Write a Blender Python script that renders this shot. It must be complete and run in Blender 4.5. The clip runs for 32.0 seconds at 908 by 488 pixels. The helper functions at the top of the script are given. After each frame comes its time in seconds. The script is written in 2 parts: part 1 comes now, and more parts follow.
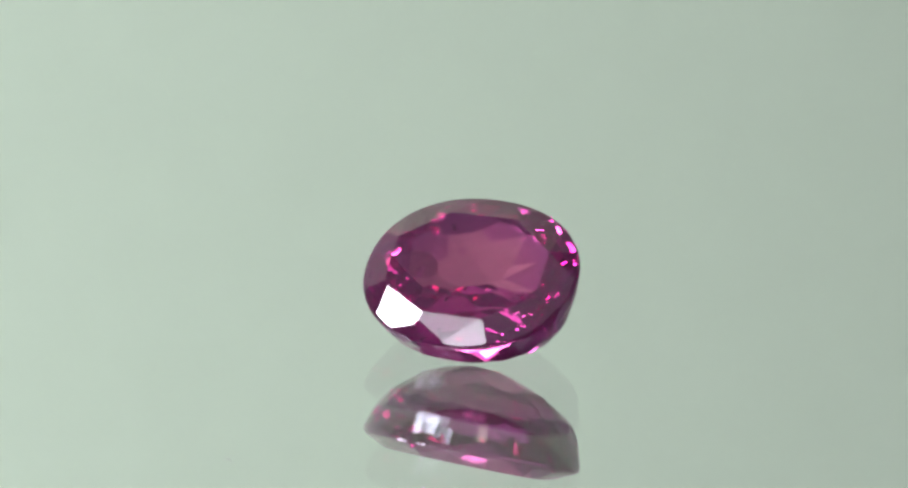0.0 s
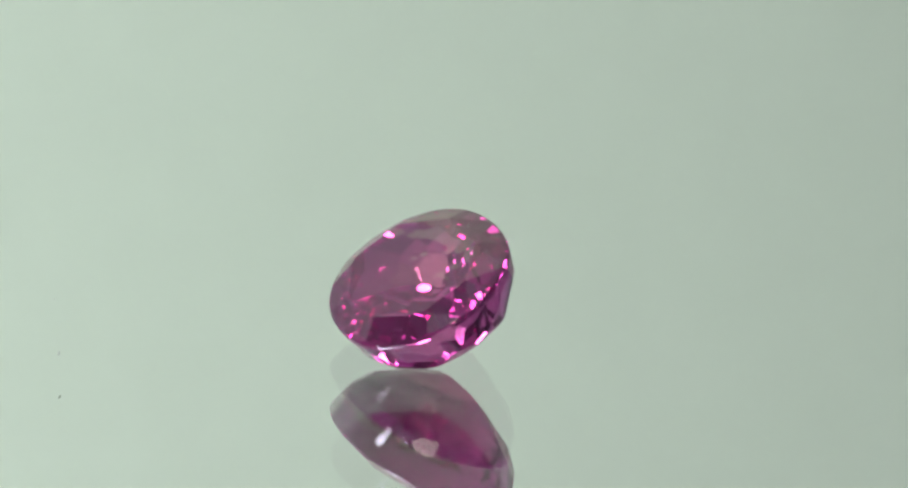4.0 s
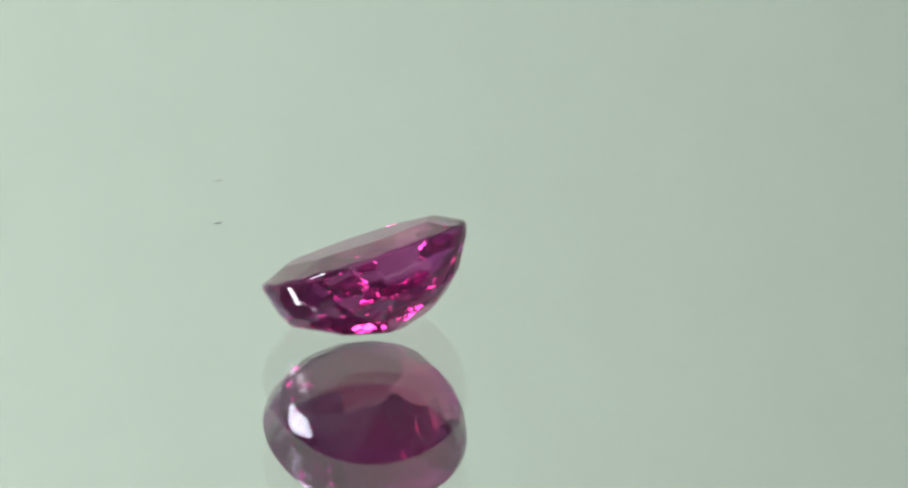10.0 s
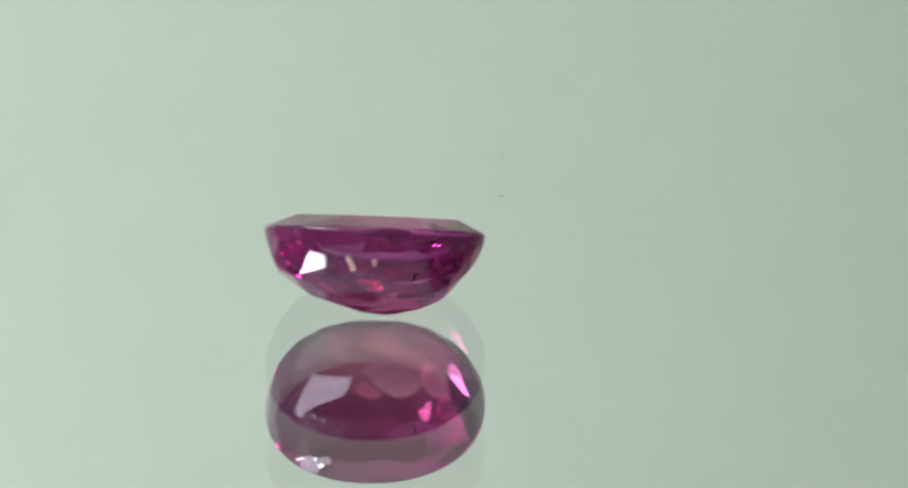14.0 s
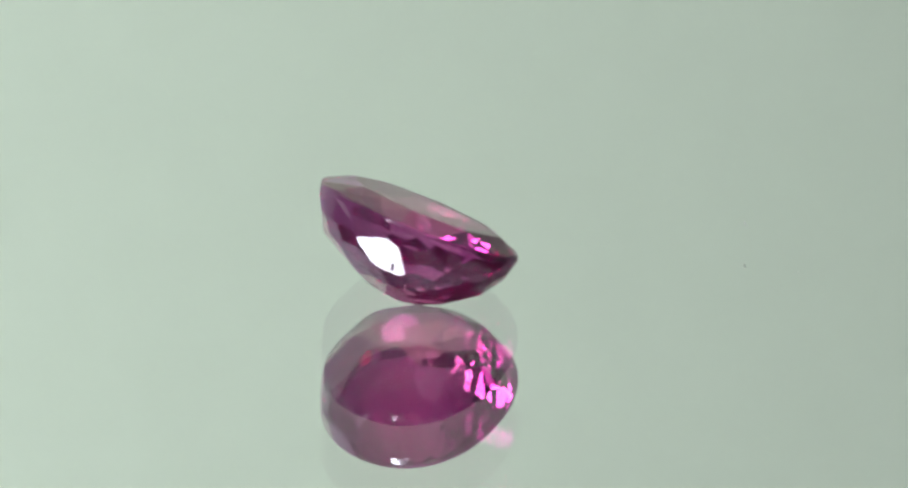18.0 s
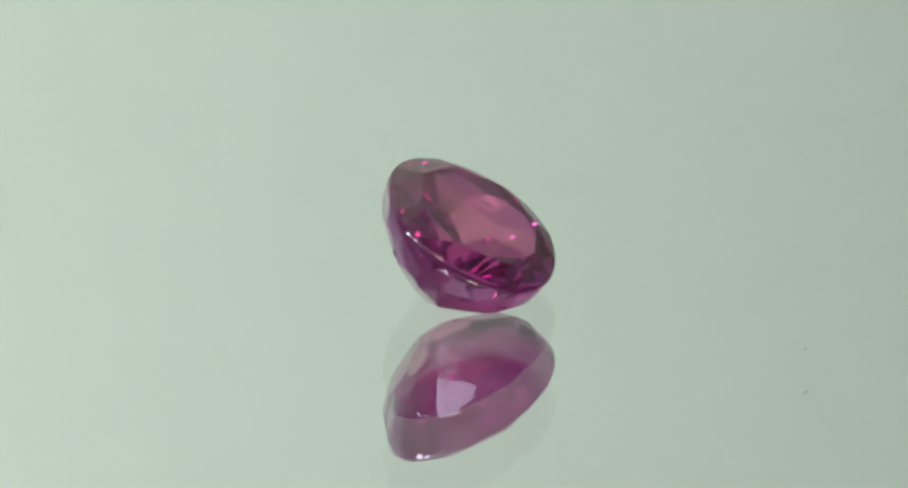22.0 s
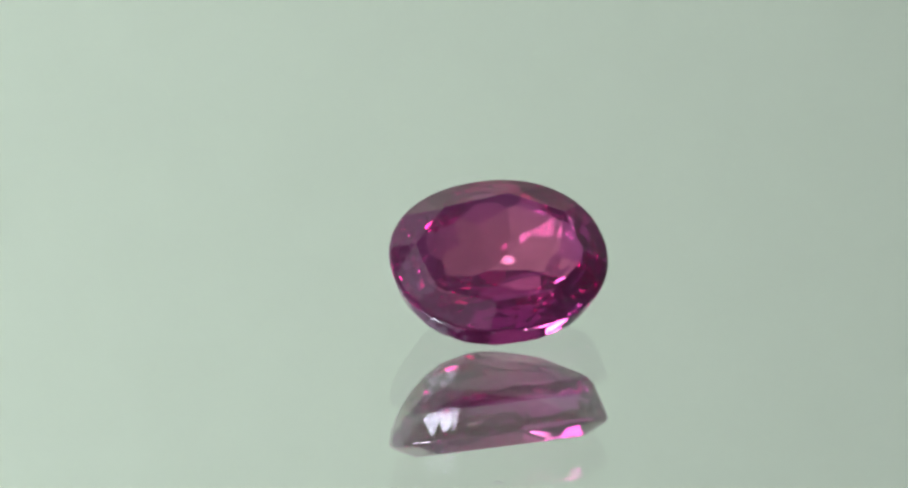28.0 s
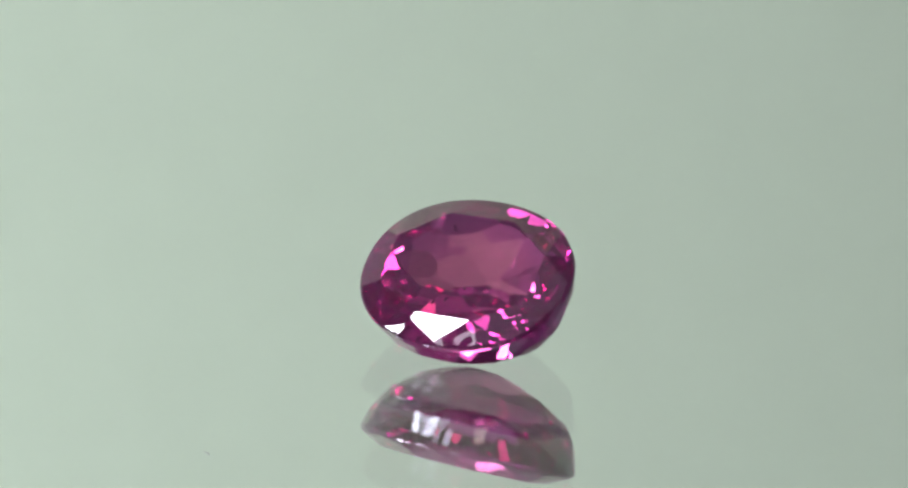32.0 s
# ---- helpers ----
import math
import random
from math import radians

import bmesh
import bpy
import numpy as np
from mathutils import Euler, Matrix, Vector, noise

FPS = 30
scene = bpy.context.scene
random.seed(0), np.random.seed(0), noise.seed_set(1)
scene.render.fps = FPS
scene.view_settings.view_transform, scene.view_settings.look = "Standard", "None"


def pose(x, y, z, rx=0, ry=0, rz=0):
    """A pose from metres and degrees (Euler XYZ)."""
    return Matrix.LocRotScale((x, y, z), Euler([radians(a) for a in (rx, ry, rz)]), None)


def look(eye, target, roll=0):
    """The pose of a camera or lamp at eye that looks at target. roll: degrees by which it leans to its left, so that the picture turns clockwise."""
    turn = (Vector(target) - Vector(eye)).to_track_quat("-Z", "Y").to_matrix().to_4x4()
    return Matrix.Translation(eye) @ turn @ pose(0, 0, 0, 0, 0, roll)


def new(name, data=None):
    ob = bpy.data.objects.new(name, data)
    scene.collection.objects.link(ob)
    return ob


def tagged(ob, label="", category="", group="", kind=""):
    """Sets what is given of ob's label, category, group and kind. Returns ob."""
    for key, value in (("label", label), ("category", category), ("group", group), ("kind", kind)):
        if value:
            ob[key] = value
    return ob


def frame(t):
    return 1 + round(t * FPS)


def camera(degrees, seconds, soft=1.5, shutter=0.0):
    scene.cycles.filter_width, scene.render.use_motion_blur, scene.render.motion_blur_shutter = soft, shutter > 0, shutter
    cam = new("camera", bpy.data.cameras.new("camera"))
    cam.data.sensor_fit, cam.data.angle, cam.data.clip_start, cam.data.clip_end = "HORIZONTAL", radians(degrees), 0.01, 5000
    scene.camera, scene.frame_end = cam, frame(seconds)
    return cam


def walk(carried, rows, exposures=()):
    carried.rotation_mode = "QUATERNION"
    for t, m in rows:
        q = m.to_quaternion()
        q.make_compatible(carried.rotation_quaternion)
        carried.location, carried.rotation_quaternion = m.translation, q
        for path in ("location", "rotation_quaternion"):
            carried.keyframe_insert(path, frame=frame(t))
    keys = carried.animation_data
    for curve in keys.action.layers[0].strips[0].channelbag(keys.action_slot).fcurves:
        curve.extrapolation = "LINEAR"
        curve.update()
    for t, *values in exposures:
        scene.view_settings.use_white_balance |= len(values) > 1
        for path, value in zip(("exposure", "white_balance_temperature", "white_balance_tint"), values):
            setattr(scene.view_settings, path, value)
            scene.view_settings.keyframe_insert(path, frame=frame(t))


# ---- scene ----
# ---------------------------------------------------------------- camera
cam = camera(2.731, 32.0, soft=2.5)
CAM_POSE = pose(0.000818, -0.624138, 0.304022, 64.2446, 0.0801, -0.0386)
walk(cam, [(0.0, CAM_POSE), (32.0, CAM_POSE)], [(0.0, 0.0), (31.0, 0.0), (32.0, -0.07)])

# light has to cross the glass and the stone many times
scene.cycles.max_bounces, scene.cycles.glossy_bounces, scene.cycles.transmission_bounces = 40, 32, 40

MM = 0.001
RATE = 0.19851            # turntable speed, radians a second, clockwise from above
GLASS_DEPTH = 2.40 * MM   # thickness of the mirror's glass
GIRDLE = (4.025, 3.428)     # half length and half width, millimetres
POWER = 2.160              # how square the oval is

# ---------------------------------------------------------------- world and lights
world = bpy.data.worlds.new("world")
scene.world = world
world.use_nodes = True
world.node_tree.nodes["Background"].inputs[0].default_value = (0.8, 0.9, 1.0, 1)
world.node_tree.nodes["Background"].inputs[1].default_value = 0.02


def area_lamp(name, m, sx, sy, watts, colour):
    data = bpy.data.lights.new(name, "AREA")
    data.shape, data.size, data.size_y = "RECTANGLE", sx, sy
    data.energy, data.color = watts, colour
    ob = new(name, data)
    ob.matrix_world = m
    return ob


def lamp_place(turn, height, far):
    """A place round the stone: turn in degrees from the camera's side towards the left, height in degrees."""
    t, h = radians(turn), radians(height)
    return Vector((-math.sin(t) * math.cos(h), -math.cos(t) * math.cos(h), math.sin(h))) * far


# a lamp head with bright tubes before a paler reflector, to the camera's left
TUBE_COLOUR = (0.972, 1.0, 1.085)
LAMP_FAR = 1.15
area_lamp("reflector_light", look(lamp_place(69, 47.5, LAMP_FAR + 0.04), (0, 0, 0)), 0.575, 0.243, 1.88, TUBE_COLOUR)
for turn, height, width, tall, watts in ((64.5, 47, 0.152, 0.296, 4.7), (81.0, 39, 0.134, 0.427, 5.95), (42, 42, 0.10, 0.166, 0.40)):
    area_lamp("tube_light", look(lamp_place(turn, height, LAMP_FAR), (0, 0, 0)), width, tall, watts, TUBE_COLOUR)
# a small warm lamp high behind the camera
area_lamp("warm_light", look(lamp_place(4, 48, 0.75), (0, 0, 0)), 0.13, 0.13, 0.19, (1.0, 0.84, 0.62))
# wide unseen fill added overhead, lifting the paper and the stone's dark facets
area_lamp("overhead_fill", look((0.0, -0.40, 1.0), (0, -0.40, 0)), 1.1, 1.1, 1.2, (0.98, 0.90, 1.08))

# ---------------------------------------------------------------- materials


def material(name):
    m = bpy.data.materials.new(name)
    m.use_nodes = True
    nt = m.node_tree
    nt.nodes.clear()
    out = nt.nodes.new("ShaderNodeOutputMaterial")
    return m, nt, out


def node(nt, kind, **inputs):
    n = nt.nodes.new(kind)
    for k, v in inputs.items():
        n.inputs[k.replace("_", " ")].default_value = v
    return n


def paint(name, colour, rough=0.6, grain=400.0, spread=0.06, bump=0.1, metallic=0.0):
    """Plain painted or papery surface with fine grain and broad unevenness."""
    m, nt, out = material(name)
    b = node(nt, "ShaderNodeBsdfPrincipled", Roughness=rough, Metallic=metallic)
    tc = node(nt, "ShaderNodeTexCoord")
    fine = node(nt, "ShaderNodeTexNoise", Scale=grain, Detail=4.0)
    broad = node(nt, "ShaderNodeTexNoise", Scale=grain / 60, Detail=2.0)
    nt.links.new(tc.outputs["Object"], fine.inputs["Vector"])
    nt.links.new(tc.outputs["Object"], broad.inputs["Vector"])
    mix = node(nt, "ShaderNodeMixRGB", Fac=0.5)
    nt.links.new(fine.outputs[0], mix.inputs[1])
    nt.links.new(broad.outputs[0], mix.inputs[2])
    ramp = nt.nodes.new("ShaderNodeValToRGB")
    lo = [max(0.0, c * (1 - spread)) for c in colour]
    hi = [min(1.0, c * (1 + spread)) for c in colour]
    ramp.color_ramp.elements[0].position, ramp.color_ramp.elements[0].color = 0.35, (*lo, 1)
    ramp.color_ramp.elements[1].position, ramp.color_ramp.elements[1].color = 0.65, (*hi, 1)
    nt.links.new(mix.outputs[0], ramp.inputs[0])
    nt.links.new(ramp.outputs[0], b.inputs["Base Color"])
    bp = node(nt, "ShaderNodeBump", Strength=bump, Distance=0.0005)
    nt.links.new(fine.outputs[0], bp.inputs["Height"])
    nt.links.new(bp.outputs[0], b.inputs["Normal"])
    nt.links.new(b.outputs[0], out.inputs[0])
    return m


def clear_stone(name, body, inner, ior, haze=0.0, inner_glow=0.0, wave=0.0, rim=()):
    """Tinted transparent stone: tint where light passes the surface and where it is mirrored back inside."""
    m, nt, out = material(name)
    fr = node(nt, "ShaderNodeFresnel", IOR=ior)
    rf = node(nt, "ShaderNodeBsdfRefraction", Color=(*body, 1), Roughness=haze, IOR=ior)
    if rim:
        # deeper violet tint at the rim imitates light's longer way through the stone
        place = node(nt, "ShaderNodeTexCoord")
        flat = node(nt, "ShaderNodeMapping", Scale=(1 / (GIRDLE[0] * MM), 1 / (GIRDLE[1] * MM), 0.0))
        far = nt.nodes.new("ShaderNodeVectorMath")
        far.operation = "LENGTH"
        long_path = node(nt, "ShaderNodeMapRange")
        long_path.inputs["From Min"].default_value, long_path.inputs["From Max"].default_value = 0.55, 0.95
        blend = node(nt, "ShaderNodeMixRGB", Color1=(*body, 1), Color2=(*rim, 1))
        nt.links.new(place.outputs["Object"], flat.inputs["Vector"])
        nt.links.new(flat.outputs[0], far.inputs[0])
        nt.links.new(far.outputs["Value"], long_path.inputs["Value"])
        nt.links.new(long_path.outputs[0], blend.inputs["Fac"])
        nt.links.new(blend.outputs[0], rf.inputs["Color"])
    gl = node(nt, "ShaderNodeBsdfGlossy", Color=(1, 1, 1, 1), Roughness=0.0)
    total = node(nt, "ShaderNodeMapRange")
    total.inputs["From Min"].default_value, total.inputs["From Max"].default_value = 0.4, 0.95
    if wave:
        # the slight unevenness of hand-polished facets
        tc = node(nt, "ShaderNodeTexCoord")
        swell = node(nt, "ShaderNodeTexNoise", Scale=1100.0, Detail=1.0)
        uneven = node(nt, "ShaderNodeBump", Strength=1.0, Distance=wave)
        nt.links.new(tc.outputs["Object"], swell.inputs["Vector"])
        nt.links.new(swell.outputs[0], uneven.inputs["Height"])
        for n in (fr, rf, gl):
            nt.links.new(uneven.outputs[0], n.inputs["Normal"])
    tint = node(nt, "ShaderNodeMixRGB", Color1=(1, 1, 1, 1), Color2=(*inner, 1))
    nt.links.new(fr.outputs[0], total.inputs["Value"])
    nt.links.new(total.outputs[0], tint.inputs["Fac"])
    nt.links.new(tint.outputs[0], gl.inputs["Color"])
    mix = nt.nodes.new("ShaderNodeMixShader")
    nt.links.new(fr.outputs[0], mix.inputs[0])
    if inner_glow:
        # a matt pink share imitates the soft glow of light inside the stone
        df = node(nt, "ShaderNodeBsdfDiffuse", Color=(0.82, 0.17, 0.50, 1))
        glow_mix = node(nt, "ShaderNodeMixShader", Fac=inner_glow)
        nt.links.new(rf.outputs[0], glow_mix.inputs[1])
        nt.links.new(df.outputs[0], glow_mix.inputs[2])
        rf = glow_mix
    nt.links.new(rf.outputs[0], mix.inputs[1])
    nt.links.new(gl.outputs[0], mix.inputs[2])
    nt.links.new(mix.outputs[0], out.inputs[0])
    return m


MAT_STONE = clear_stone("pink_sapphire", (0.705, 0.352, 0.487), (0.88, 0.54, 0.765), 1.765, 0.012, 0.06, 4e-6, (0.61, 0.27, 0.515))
MAT_GLASS = clear_stone("mirror_glass", (0.970, 0.977, 0.993), (1.0, 1.0, 1.0), 1.52)
MAT_INCLUSION = paint("dark_inclusion", (0.03, 0.012, 0.018), 0.5, 4000, 0.2)
MAT_PAPER = paint("white_paper", (0.700, 0.835, 0.600), 0.8, 300, 0.02, 0.05)
MAT_WALL = paint("grey_board", (0.235, 0.218, 0.275), 0.7, 200, 0.04, 0.1)
MAT_PALE = paint("pale_board", (0.47, 0.43, 0.45), 0.7, 200, 0.04, 0.1)
MAT_TABLE = paint("white_tabletop", (0.80, 0.79, 0.78), 0.5, 250, 0.06, 0.1)
MAT_LINT = paint("grey_lint", (0.47, 0.48, 0.45), 0.9, 5000, 0.25, 0.3)
MAT_BACK = paint("mirror_backing_paint", (0.12, 0.12, 0.12), 0.6, 800, 0.1)


def silver():
    m, nt, out = material("silvering")
    gl = node(nt, "ShaderNodeBsdfGlossy", Color=(0.93, 0.935, 0.955, 1), Roughness=0.0)
    nt.links.new(gl.outputs[0], out.inputs[0])
    return m


MAT_SILVER = silver()

# ---------------------------------------------------------------- helpers for meshes


def mesh_ob(name, verts, faces, mat, parent=None, label="", smooth=False):
    me = bpy.data.meshes.new(name)
    me.from_pydata([tuple(v) for v in verts], [], faces)
    me.materials.append(mat)
    if smooth:
        for p in me.polygons:
            p.use_smooth = True
    me.update()
    ob = new(name, me)
    if parent:
        ob.parent = parent
    return tagged(ob, label) if label else ob


def part(name, bm, mat, parent, label="", smooth=False):
    me = bpy.data.meshes.new(name)
    bm.to_mesh(me)
    bm.free()
    me.materials.append(mat)
    if smooth:
        for p in me.polygons:
            p.use_smooth = True
    ob = new(name, me)
    if parent:
        ob.parent = parent
    return tagged(ob, label) if label else ob


def box(x0, y0, z0, x1, y1, z1, bevel=0.0):
    bm = bmesh.new()
    bmesh.ops.create_cube(bm, size=1, matrix=Matrix.LocRotScale(
        ((x0 + x1) / 2, (y0 + y1) / 2, (z0 + z1) / 2), None, (x1 - x0, y1 - y0, z1 - z0)))
    if bevel:
        bmesh.ops.bevel(bm, geom=bm.edges[:], offset=bevel, segments=2, affect="EDGES")
    return bm


# ---------------------------------------------------------------- the table, and unseen walls and ceiling added round it
TABLE_Z = -GLASS_DEPTH - 0.4 * MM
X0, X1, Y0, Y1, Z1 = -1.15, 1.15, -1.20, 0.45, 1.02
tagged(part("tabletop", box(X0, Y0, TABLE_Z - 0.03, X1, Y1, TABLE_Z), MAT_TABLE, None),
       "white matt tabletop under the round mirror", "table", kind="structure")
# unseen boards; the back one is paler to brighten what shows through the stone
for nm, b, mat, look_of in (("wall_back", (X0, Y1, TABLE_Z - 0.03, X1, Y1 + 0.02, Z1), MAT_PALE, "pale"),
                            ("wall_front", (X0, Y0 - 0.02, TABLE_Z - 0.03, X1, Y0, Z1), MAT_WALL, "grey"),
                            ("wall_left", (X0 - 0.02, Y0 - 0.02, TABLE_Z - 0.03, X0, Y1 + 0.02, Z1), MAT_WALL, "grey"),
                            ("wall_right", (X1, Y0 - 0.02, TABLE_Z - 0.03, X1 + 0.02, Y1 + 0.02, Z1), MAT_WALL, "grey")):
    tagged(part(nm, box(*b), mat, None), "plain matt %s board wall of the photo box" % look_of, "wall", kind="structure")
tagged(part("ceiling", box(X0 - 0.02, Y0 - 0.02, Z1, X1 + 0.02, Y1 + 0.02, Z1 + 0.02), MAT_WALL, None),
       "plain matt grey board ceiling added out of view to close the set", "ceiling", kind="structure")


def backdrop():
    """A sheet of white paper that bows towards the mirror, standing on the table."""
    r, cy, n, h, thick = 0.16, 0.31, 96, 0.22, 0.0006
    bm = bmesh.new()

    def column(i):
        a = radians(-80 + 160 * i / n)
        c, s = math.sin(a), -math.cos(a)
        return [(rr * c, cy + rr * s, z) for rr in (r, r - thick) for z in (TABLE_Z, TABLE_Z + h)]

    for i, j in ((0, 1), (1, 3), (3, 2), (2, 0)):
        last = None
        for k in range(n + 1):
            p = column(k)
            pair = (bm.verts.new(p[i]), bm.verts.new(p[j]))
            if last:
                bm.faces.new((last[0], pair[0], pair[1], last[1]))
            last = pair
    for k in (0, n):
        p = [bm.verts.new(q) for q in column(k)]
        bm.faces.new((p[0], p[1], p[3], p[2]) if k else (p[2], p[3], p[1], p[0]))
    return tagged(part("backdrop_paper", bm, MAT_PAPER, None, smooth=True),
                  "bowed sheet of plain pale green-white backdrop paper standing behind the mirror", "backdrop", kind="structure")


backdrop()

# ---------------------------------------------------------------- the round mirror
MIRROR_R = 0.075


def disc_ring(r, z, n=96):
    return [(r * math.cos(2 * math.pi * k / n), r * math.sin(2 * math.pi * k / n), z) for k in range(n)]


def build_mirror():
    n = 96
    mirror = new("round_mirror")
    top = disc_ring(MIRROR_R - 0.4 * MM, 0)
    rim = disc_ring(MIRROR_R, -0.4 * MM)
    low = disc_ring(MIRROR_R, -GLASS_DEPTH)
    faces = [list(range(n))]
    for k in range(n):
        j = (k + 1) % n
        faces.append([k, n + k, n + j, j])
        faces.append([n + k, 2 * n + k, 2 * n + j, n + j])
    mesh_ob("glass", top + rim + low, faces, MAT_GLASS, mirror, "clear pale green glass with a polished edge")
    mesh_ob("silvering", low, [list(range(n))], MAT_SILVER, mirror, "bright silver coat behind the glass")
    back = disc_ring(MIRROR_R, -GLASS_DEPTH - 0.02 * MM) + disc_ring(MIRROR_R, -GLASS_DEPTH - 0.4 * MM)
    bf = [list(range(n)), list(range(2 * n - 1, n - 1, -1))]
    for k in range(n):
        j = (k + 1) % n
        bf.append([k, n + k, n + j, j])
    mesh_ob("backing", back, bf, MAT_BACK, mirror, "dark paint coat on the mirror's back")
    return tagged(mirror, "round pale green glass mirror turning under the stone", "mirror")


mirror = build_mirror()

# ---------------------------------------------------------------- the stone
TABLE = (3.152, 2.500, -0.040, -0.060)
TOP, RIM = 0.772, 0.32


def oval(th, ax, ay, ox=0.0, oy=0.0, power=POWER):
    c, s = math.cos(th), math.sin(th)
    return (ox + ax * math.copysign(abs(c) ** (2 / power), c), oy + ay * math.copysign(abs(s) ** (2 / power), s))


def ring_point(ring, th):
    """A point of a ring (ax, ay, ox, oy, z, power)."""
    return np.array((*oval(th, *ring[:4], ring[5]), ring[4]))


def facet(deg, low, high):
    """A cutting plane that touches two rings: outward normal and distance."""
    th = math.radians(deg)
    p, q = ring_point(low, th), ring_point(high, th)
    a = ring_point(low, th + 0.05) - ring_point(low, th - 0.05)
    n = np.cross(a, q - p)
    n /= np.linalg.norm(n)
    if n[0] * math.cos(th) + n[1] * math.sin(th) < 0:
        n = -n
    return n, float(n @ p)


def plane3(p, q, r):
    n = np.cross(q - p, r - p)
    n /= np.linalg.norm(n)
    if n[2] < 0:
        n = -n
    return n, float(n @ p)


def cut_solid(planes, size=20.0):
    """The convex solid inside all planes (normal, distance, tag): vertices and (face, tag)."""
    verts, faces, index = [], [], {}
    for i, (n, d, tag) in enumerate(planes):
        a = np.cross(n, (0, 0, 1.0) if abs(n[2]) < 0.9 else (1.0, 0, 0))
        a /= np.linalg.norm(a)
        b = np.cross(n, a)
        poly = [n * d + size * (u * a + v * b) for u, v in ((-1, -1), (1, -1), (1, 1), (-1, 1))]
        for j, (m, e, _) in enumerate(planes):
            if j == i or not poly:
                continue
            dist = [float(m @ p) - e for p in poly]
            kept = []
            for k in range(len(poly)):
                p, q, dp, dq = poly[k - 1], poly[k], dist[k - 1], dist[k]
                if (dp > 0) != (dq > 0):
                    kept.append(p + (q - p) * (dp / (dp - dq)))
                if dq <= 0:
                    kept.append(q)
            poly = kept
        ids = []
        for p in poly:
            key = tuple(np.round(p, 4))
            if key not in index:
                index[key] = len(verts)
                verts.append(p)
            if index[key] not in ids:
                ids.append(index[key])
        if len(ids) > 2:
            faces.append((ids, tag))
    return verts, faces


# turns of the pavilion's step columns, uneven as a hand-cut stone has them
COLUMNS = (7, 10, 27, 50, 57, 70, 82, 92, 104, 124, 132, 144, 156, 172, 190, 205, 226, 236, 253, 266, 282, 299, 313, 325, 342)
KEEL_FACETS = (20, 54, 75, 109, 150, 192, 213, 270, 314, 354)


# facets that lean off their row, as the cutter left them: turn and slope of the outward normal, degrees
LEAN = {("half_left", 0): (-112.5, 63), ("half_left", 1): (-81.9, 63.4), ("half_left", 2): (-33.6, 66), ("star", 0): (-89.3, 67.5), ("star", 1): (-52, 67), ("star", 7): (-118.5, 66.7), ("half_left", 7): (-169.2, 65),
        ("ab", 2): (32, -28.2), ("ab", 3): (44.5, -26), ("ab", 4): (57, -35.1), ("ab", 6): (86.6, -38.9),
        ("ab", 9): (106.5, -38.5), ("ab", 10): (122, -34), ("ab", 11): (137, -30),
        ("ab", 13): (-173, -40), ("ab", 14): (-155.4, -31.3), ("ab", 22): (-38.5, -27.2), ("ab", 24): (-7.9, -43.9),
        ("bc", 0): (13.8, -54.1), ("bc", 2): (38.4, -62.9), ("bc", 11): (152, -55), ("bc", 13): (-179.4, -40),
        ("ga", 0): (3.2, -25), ("ga", 2): (41, -9), ("ga", 3): (60, -13.5), ("ga", 6): (96.6, -16), ("ga", 10): (140.2, -25.1), ("ga", 11): (149.8, -24.4),
        ("ga", 12): (168.1, -24.7), ("ga", 16): (-128.7, -18.7), ("ga", 17): (-110.7, -9), ("ga", 18): (-96.8, -7), ("ab", 23): (-26.4, -26), ("ga", 20): (-69.6, -15.6), ("ga", 24): (-12.3, -8),
        ("keel", 1): (52.2, -61.5), ("keel", 3): (105.8, -66.1)}


# facets that stand proud of their rings, millimetres
PROUD = {("ga", 4): 0.2, ("ga", 5): 0.2}


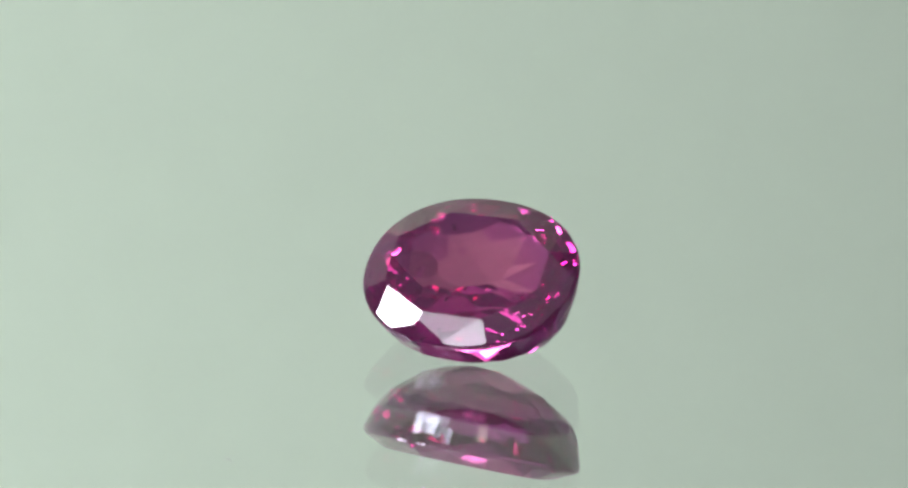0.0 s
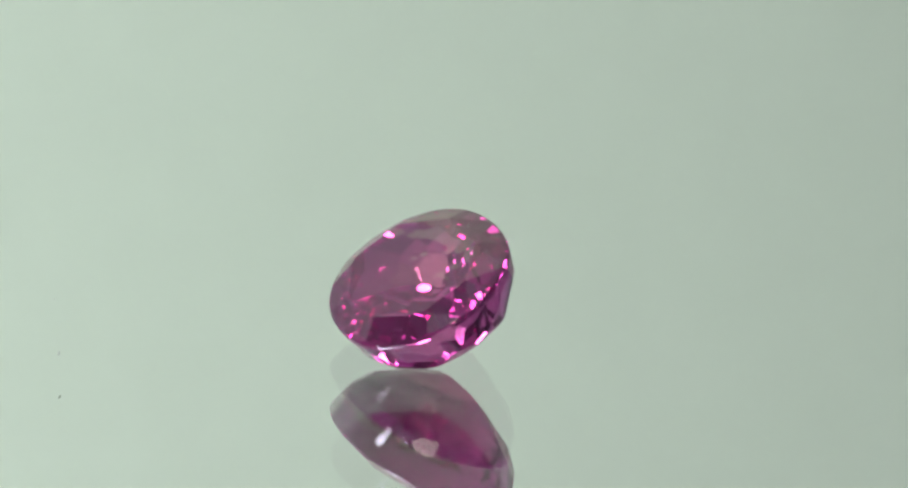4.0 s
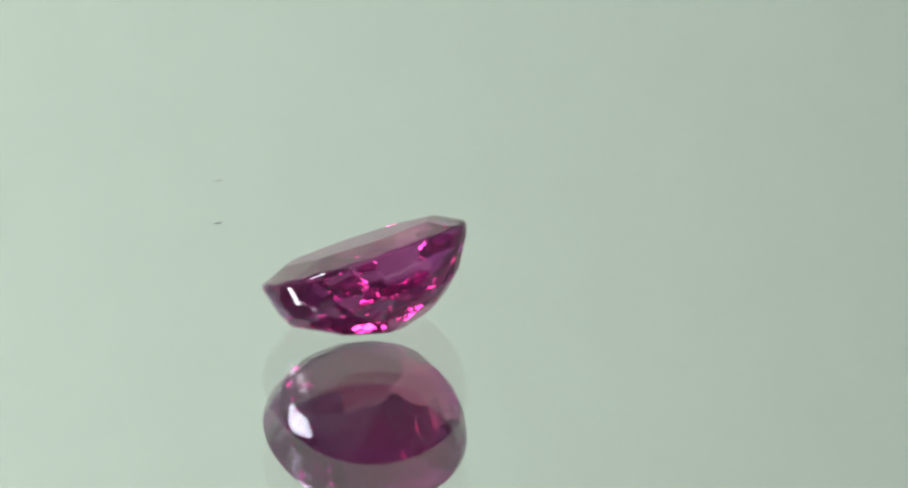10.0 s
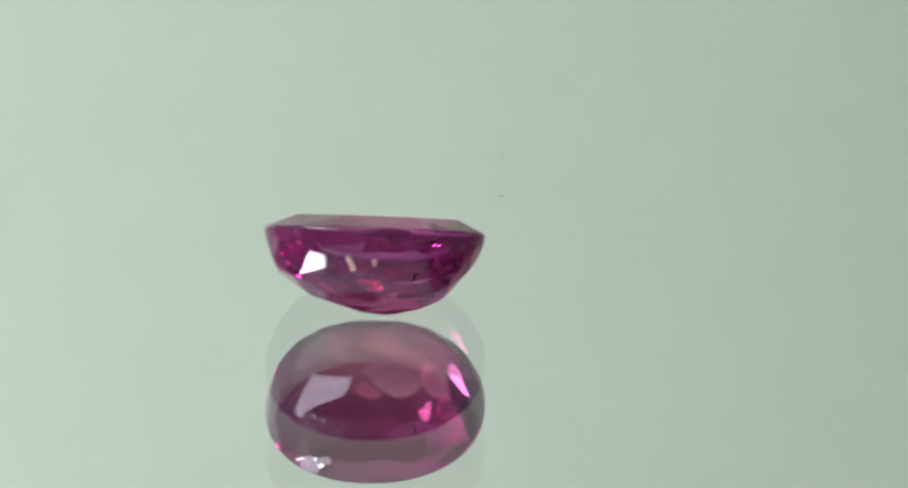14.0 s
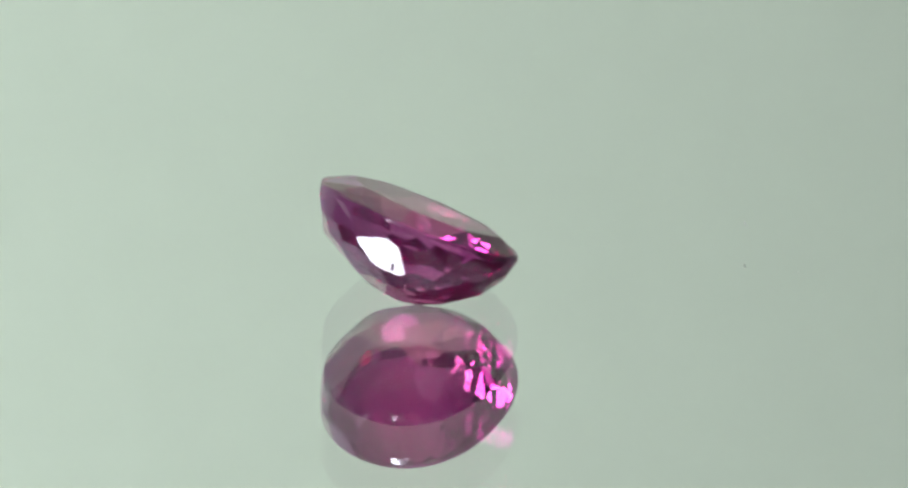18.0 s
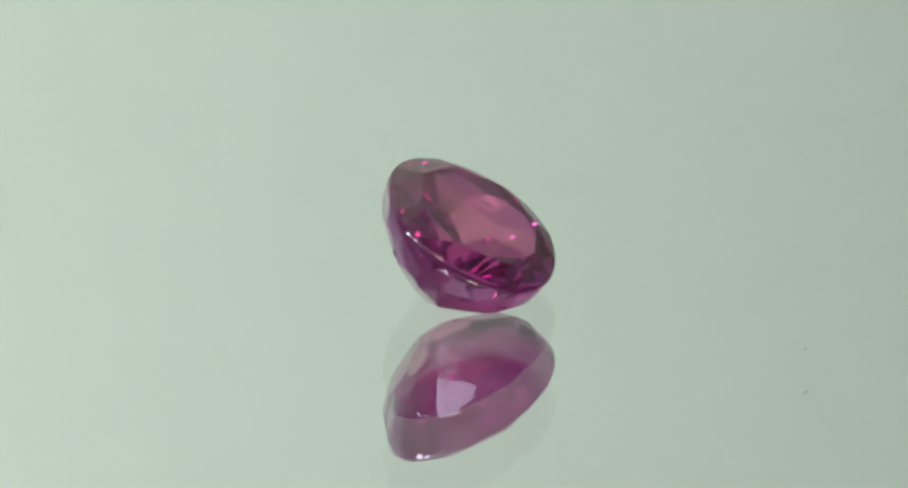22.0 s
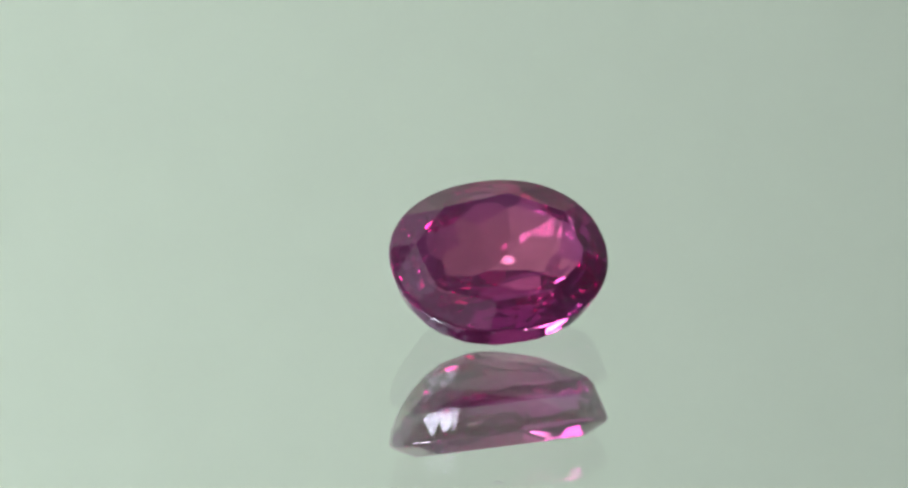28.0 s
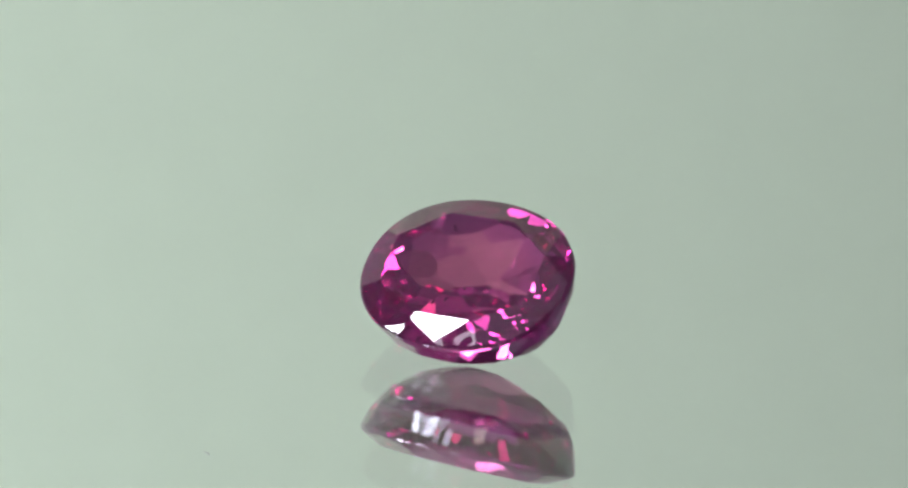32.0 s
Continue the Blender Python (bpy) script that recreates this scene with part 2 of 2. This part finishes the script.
def stone_planes():
    gx, gy = GIRDLE
    ring_g = (gx * 0.998, gy * 0.998, 0, 0, 0.0, POWER)
    ring_a = (3.778, 3.225, 0.070, -0.050, -0.763, 2.092)
    ring_b = (3.338, 2.678, 0.104, -0.047, -1.385, 2.278)
    ring_c = (2.356, 1.401, -0.151, 0.135, -2.159, 2.144)
    culet = (0.02, 0.02, -0.388, 0.327, -2.95, 2.0)
    uneven = random.Random(534)
    planes = [(np.array((0, 0, 1.0)), TOP, "table"), (np.array((0, 0, -1.0)), 2.93, "culet")]
    corner = [np.array((*oval(math.radians(-109.5 + 45 * k), *TABLE, 2.1), TOP)) for k in range(9)]

    def rim(deg):
        return np.array((*oval(math.radians(deg), gx, gy), RIM))

    def add(key, n, centre, tag, wobble):
        """One facet through its centre; leaning facets take their own normal, the rest stray a little."""
        stray = np.array([uneven.uniform(-wobble, wobble) for _ in range(3)])
        if key in LEAN:
            turn, slope = (math.radians(v) for v in LEAN[key])
            n = np.array((math.cos(turn) * math.cos(slope), math.sin(turn) * math.cos(slope), math.sin(slope)))
        else:
            n = (n + stray) / np.linalg.norm(n + stray)
        planes.append((n, float(n @ centre) + PROUD.get(key, 0.0), tag))

    for k in range(8):
        th = -109.5 + 45 * k
        p, q, r = corner[k], corner[k + 1], rim(th + 22.5)
        add(("star", k), plane3(p, q, r)[0], (p + q + r) / 3, "star", 0.004)
        for side, name in ((-22.5, "half_left"), (22.5, "half_right")):
            q, r = rim(th + side * 0.06), rim(th + side * 0.94)
            add((name, k), plane3(p, q, r)[0], (p + q + r) / 3, "half", 0.004)

    def at(ring, deg):
        return ring_point(ring, math.radians(deg))

    n = len(COLUMNS)
    for k in range(n):
        mid = (COLUMNS[k] + (COLUMNS[(k + 1) % n] + (360 if k == n - 1 else 0))) / 2
        for name, upper, lower in (("ga", ring_g, ring_a), ("ab", ring_a, ring_b), ("bc", ring_b, ring_c)):
            add((name, k), facet(mid, upper, lower)[0], (at(upper, mid) + at(lower, mid)) / 2, "pavilion", 0.06)
    for k, deg in enumerate(KEEL_FACETS):
        add(("keel", k), facet(deg, ring_c, culet)[0], at(ring_c, deg), "keel", 0.072)
    # a ring of low facets round the tip
    solid = np.array(cut_solid(planes)[0])
    for k in range(9):
        turn, slope = math.radians(-20 + 40 * k + uneven.uniform(-6, 6)), math.radians(-74 + uneven.uniform(-2, 2))
        m = np.array((math.cos(turn) * math.cos(slope), math.sin(turn) * math.cos(slope), math.sin(slope)))
        planes.append((m, float((solid @ m).max()) - 0.035, "keel"))
    # small facets that nip off the corners of the steps at both ends of the oval
    solid = np.array(cut_solid(planes)[0])
    for k in range(n):
        deg = COLUMNS[k]
        if k % 2 or abs(math.cos(math.radians(deg))) < 0.5:
            continue
        for upper, mid, lower in ((ring_g, ring_a, ring_b), (ring_a, ring_b, ring_c)):
            m = facet(deg, upper, mid)[0] + facet(deg, mid, lower)[0] + np.array([uneven.uniform(-0.12, 0.12) for _ in range(3)])
            m = m / np.linalg.norm(m)
            planes.append((m, float((solid @ m).max()) - uneven.uniform(0.015, 0.035), "pavilion"))
    # the girdle: an upright band with narrow bevels above and below, each touching two ovals (scale, height)
    bands = (((1.0, RIM / 2), (1.0, RIM)), ((0.990, RIM), (1.001, RIM * 0.7)),
             ((0.985, RIM), (0.995, RIM * 0.85)), ((0.993, 0.0), (1.0005, 0.10)))
    for k in range(48):
        for low, high in bands:
            planes.append((*facet(7.5 * k + 3.75, *((gx * f, gy * f, 0, 0, z, POWER) for f, z in (low, high))), "girdle"))
    return planes


GEM_TURN = Euler((0, 0, -0.449)).to_matrix() @ Euler((0.473, 0, 0)).to_matrix() @ Euler((0, 0, 0.068)).to_matrix()


def build_stone():
    verts, faces = cut_solid(stone_planes())
    verts = [Vector(v) for v in verts]
    drop = min((GEM_TURN @ v).z for v in verts)
    stone = new("gemstone")
    kinds = {"table": ("table_facet", "flat polished oval top facet"), "star": ("star_facet", "bright triangular crown facet"),
             "half": ("half_facet", ""), "pavilion": ("pavilion_facet", ""), "keel": ("keel_facet", ""),
             "culet": ("culet_facet", "")}

    def facet_ob(name, group, label, smooth=False):
        used, fs = {}, []
        for ids in group:
            f = [used.setdefault(i, len(used)) for i in ids]
            mid = sum((verts[i] for i in ids), Vector()) / len(ids) + Vector((0, 0, 0.8))
            n = (verts[ids[1]] - verts[ids[0]]).cross(verts[ids[2]] - verts[ids[0]])
            fs.append(f if n.dot(mid) > 0 else f[::-1])
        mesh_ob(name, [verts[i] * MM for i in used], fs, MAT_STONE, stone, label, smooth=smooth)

    for ids, tag in faces:
        if tag != "girdle":
            facet_ob(kinds[tag][0], [ids], kinds[tag][1])
    facet_ob("girdle", [ids for ids, tag in faces if tag == "girdle"], "narrow polished rim with bright dots", True)
    # a dark pit on the pavilion
    bm = bmesh.new()
    rows, k = [], 6
    planes = stone_planes()

    def on_surface(p, n):
        return p + n * min((d - float(m @ np.array(p))) / float(m @ np.array(n)) for m, d, _ in planes if float(m @ np.array(n)) > 0.3)

    p0, p1 = Vector((-1.66, 2.33, -1.24)), Vector((-1.36, 2.13, -1.60))
    out = Vector((-0.297, 0.736, -0.609))
    side = (p1 - p0).cross(out).normalized()
    for i in range(9):
        u = i / 8
        c = on_surface(p0.lerp(p1, u) + side * 0.05 * math.sin(2.6 * math.pi * u), out)
        r = 0.020 + 0.050 * math.sin(math.pi * min(1.0, u * 1.25))
        ring = []
        for j in range(k):
            a = 2 * math.pi * j / k
            ring.append(bm.verts.new((c + side * r * math.cos(a) + Vector((0, 0, r * math.sin(a)))) * MM))
        rows.append(ring)
    for p, q in zip(rows, rows[1:]):
        for j in range(k):
            bm.faces.new((p[j], q[j], q[(j + 1) % k], p[(j + 1) % k]))
    bm.faces.new(rows[0][::-1])
    bm.faces.new(rows[-1])
    bmesh.ops.recalc_face_normals(bm, faces=bm.faces[:])
    part("inclusion", bm, MAT_INCLUSION, stone, "thin dark curved pit in a lower facet")
    tagged(stone, "oval faceted pink sapphire resting tilted on the mirror", "gemstone")
    return stone, -drop * MM


stone, STONE_LIFT = build_stone()
GEM_POSE = Matrix.Translation((1.485 * MM, -1.966 * MM, STONE_LIFT)) @ GEM_TURN.to_4x4()


# ---------------------------------------------------------------- lint on the mirror
def fibre(name, length, thick, bend, label):
    """A bent thread of lint lying on the glass, tapered at both ends."""
    bm = bmesh.new()
    rows = []
    n, k = 10, 6
    for i in range(n + 1):
        u = i / n
        r = thick * (0.35 + 0.65 * math.sin(math.pi * u)) * (1 + 0.25 * math.sin(7 * u + length * 9000))
        x = (u - 0.5) * length
        y = bend * (4 * u * (1 - u) - 0.6) + 0.12 * bend * math.sin(9 * u)
        rows.append([bm.verts.new((x, y + r * math.cos(a), max(0.0, r + r * math.sin(a)) * 0.8))
                     for a in (2 * math.pi * j / k for j in range(k))])
    for i in range(n):
        for j in range(k):
            bm.faces.new((rows[i][j], rows[i + 1][j], rows[i + 1][(j + 1) % k], rows[i][(j + 1) % k]))
    bm.faces.new(rows[0][::-1])
    bm.faces.new(rows[-1])
    bmesh.ops.recalc_face_normals(bm, faces=bm.faces[:])
    return tagged(part(name, bm, MAT_LINT, None), label, "lint", "lint on the mirror")


UNIT = 13.885 * MM


def on_disc(r, a, turn):
    return Matrix.Translation((r * UNIT * math.cos(a), r * UNIT * math.sin(a), 0)) @ pose(0, 0, 0, 0, 0, turn)


LINT = [(fibre("lint_fibre", 0.45 * MM, 0.026 * MM, 0.07 * MM, "short bent grey lint fibre lying on the mirror"),
         on_disc(1.0, 4.1607, math.degrees(4.1607) + 70)),
        (fibre("lint_speck", 0.14 * MM, 0.022 * MM, 0.02 * MM, "tiny pale grey lint speck lying on the mirror"),
         on_disc(0.99858, 3.83173, math.degrees(3.8317) + 60))]


# ---------------------------------------------------------------- movement
def turned(t):
    return Matrix.Rotation(-RATE * t, 4, "Z")


def motions():
    times = [i * 0.5 for i in range(65)]
    walk(mirror, [(t, turned(t)) for t in times])
    walk(stone, [(t, turned(t) @ GEM_POSE) for t in times])
    for ob, m in LINT:
        walk(ob, [(t, turned(t) @ m) for t in times])


motions()
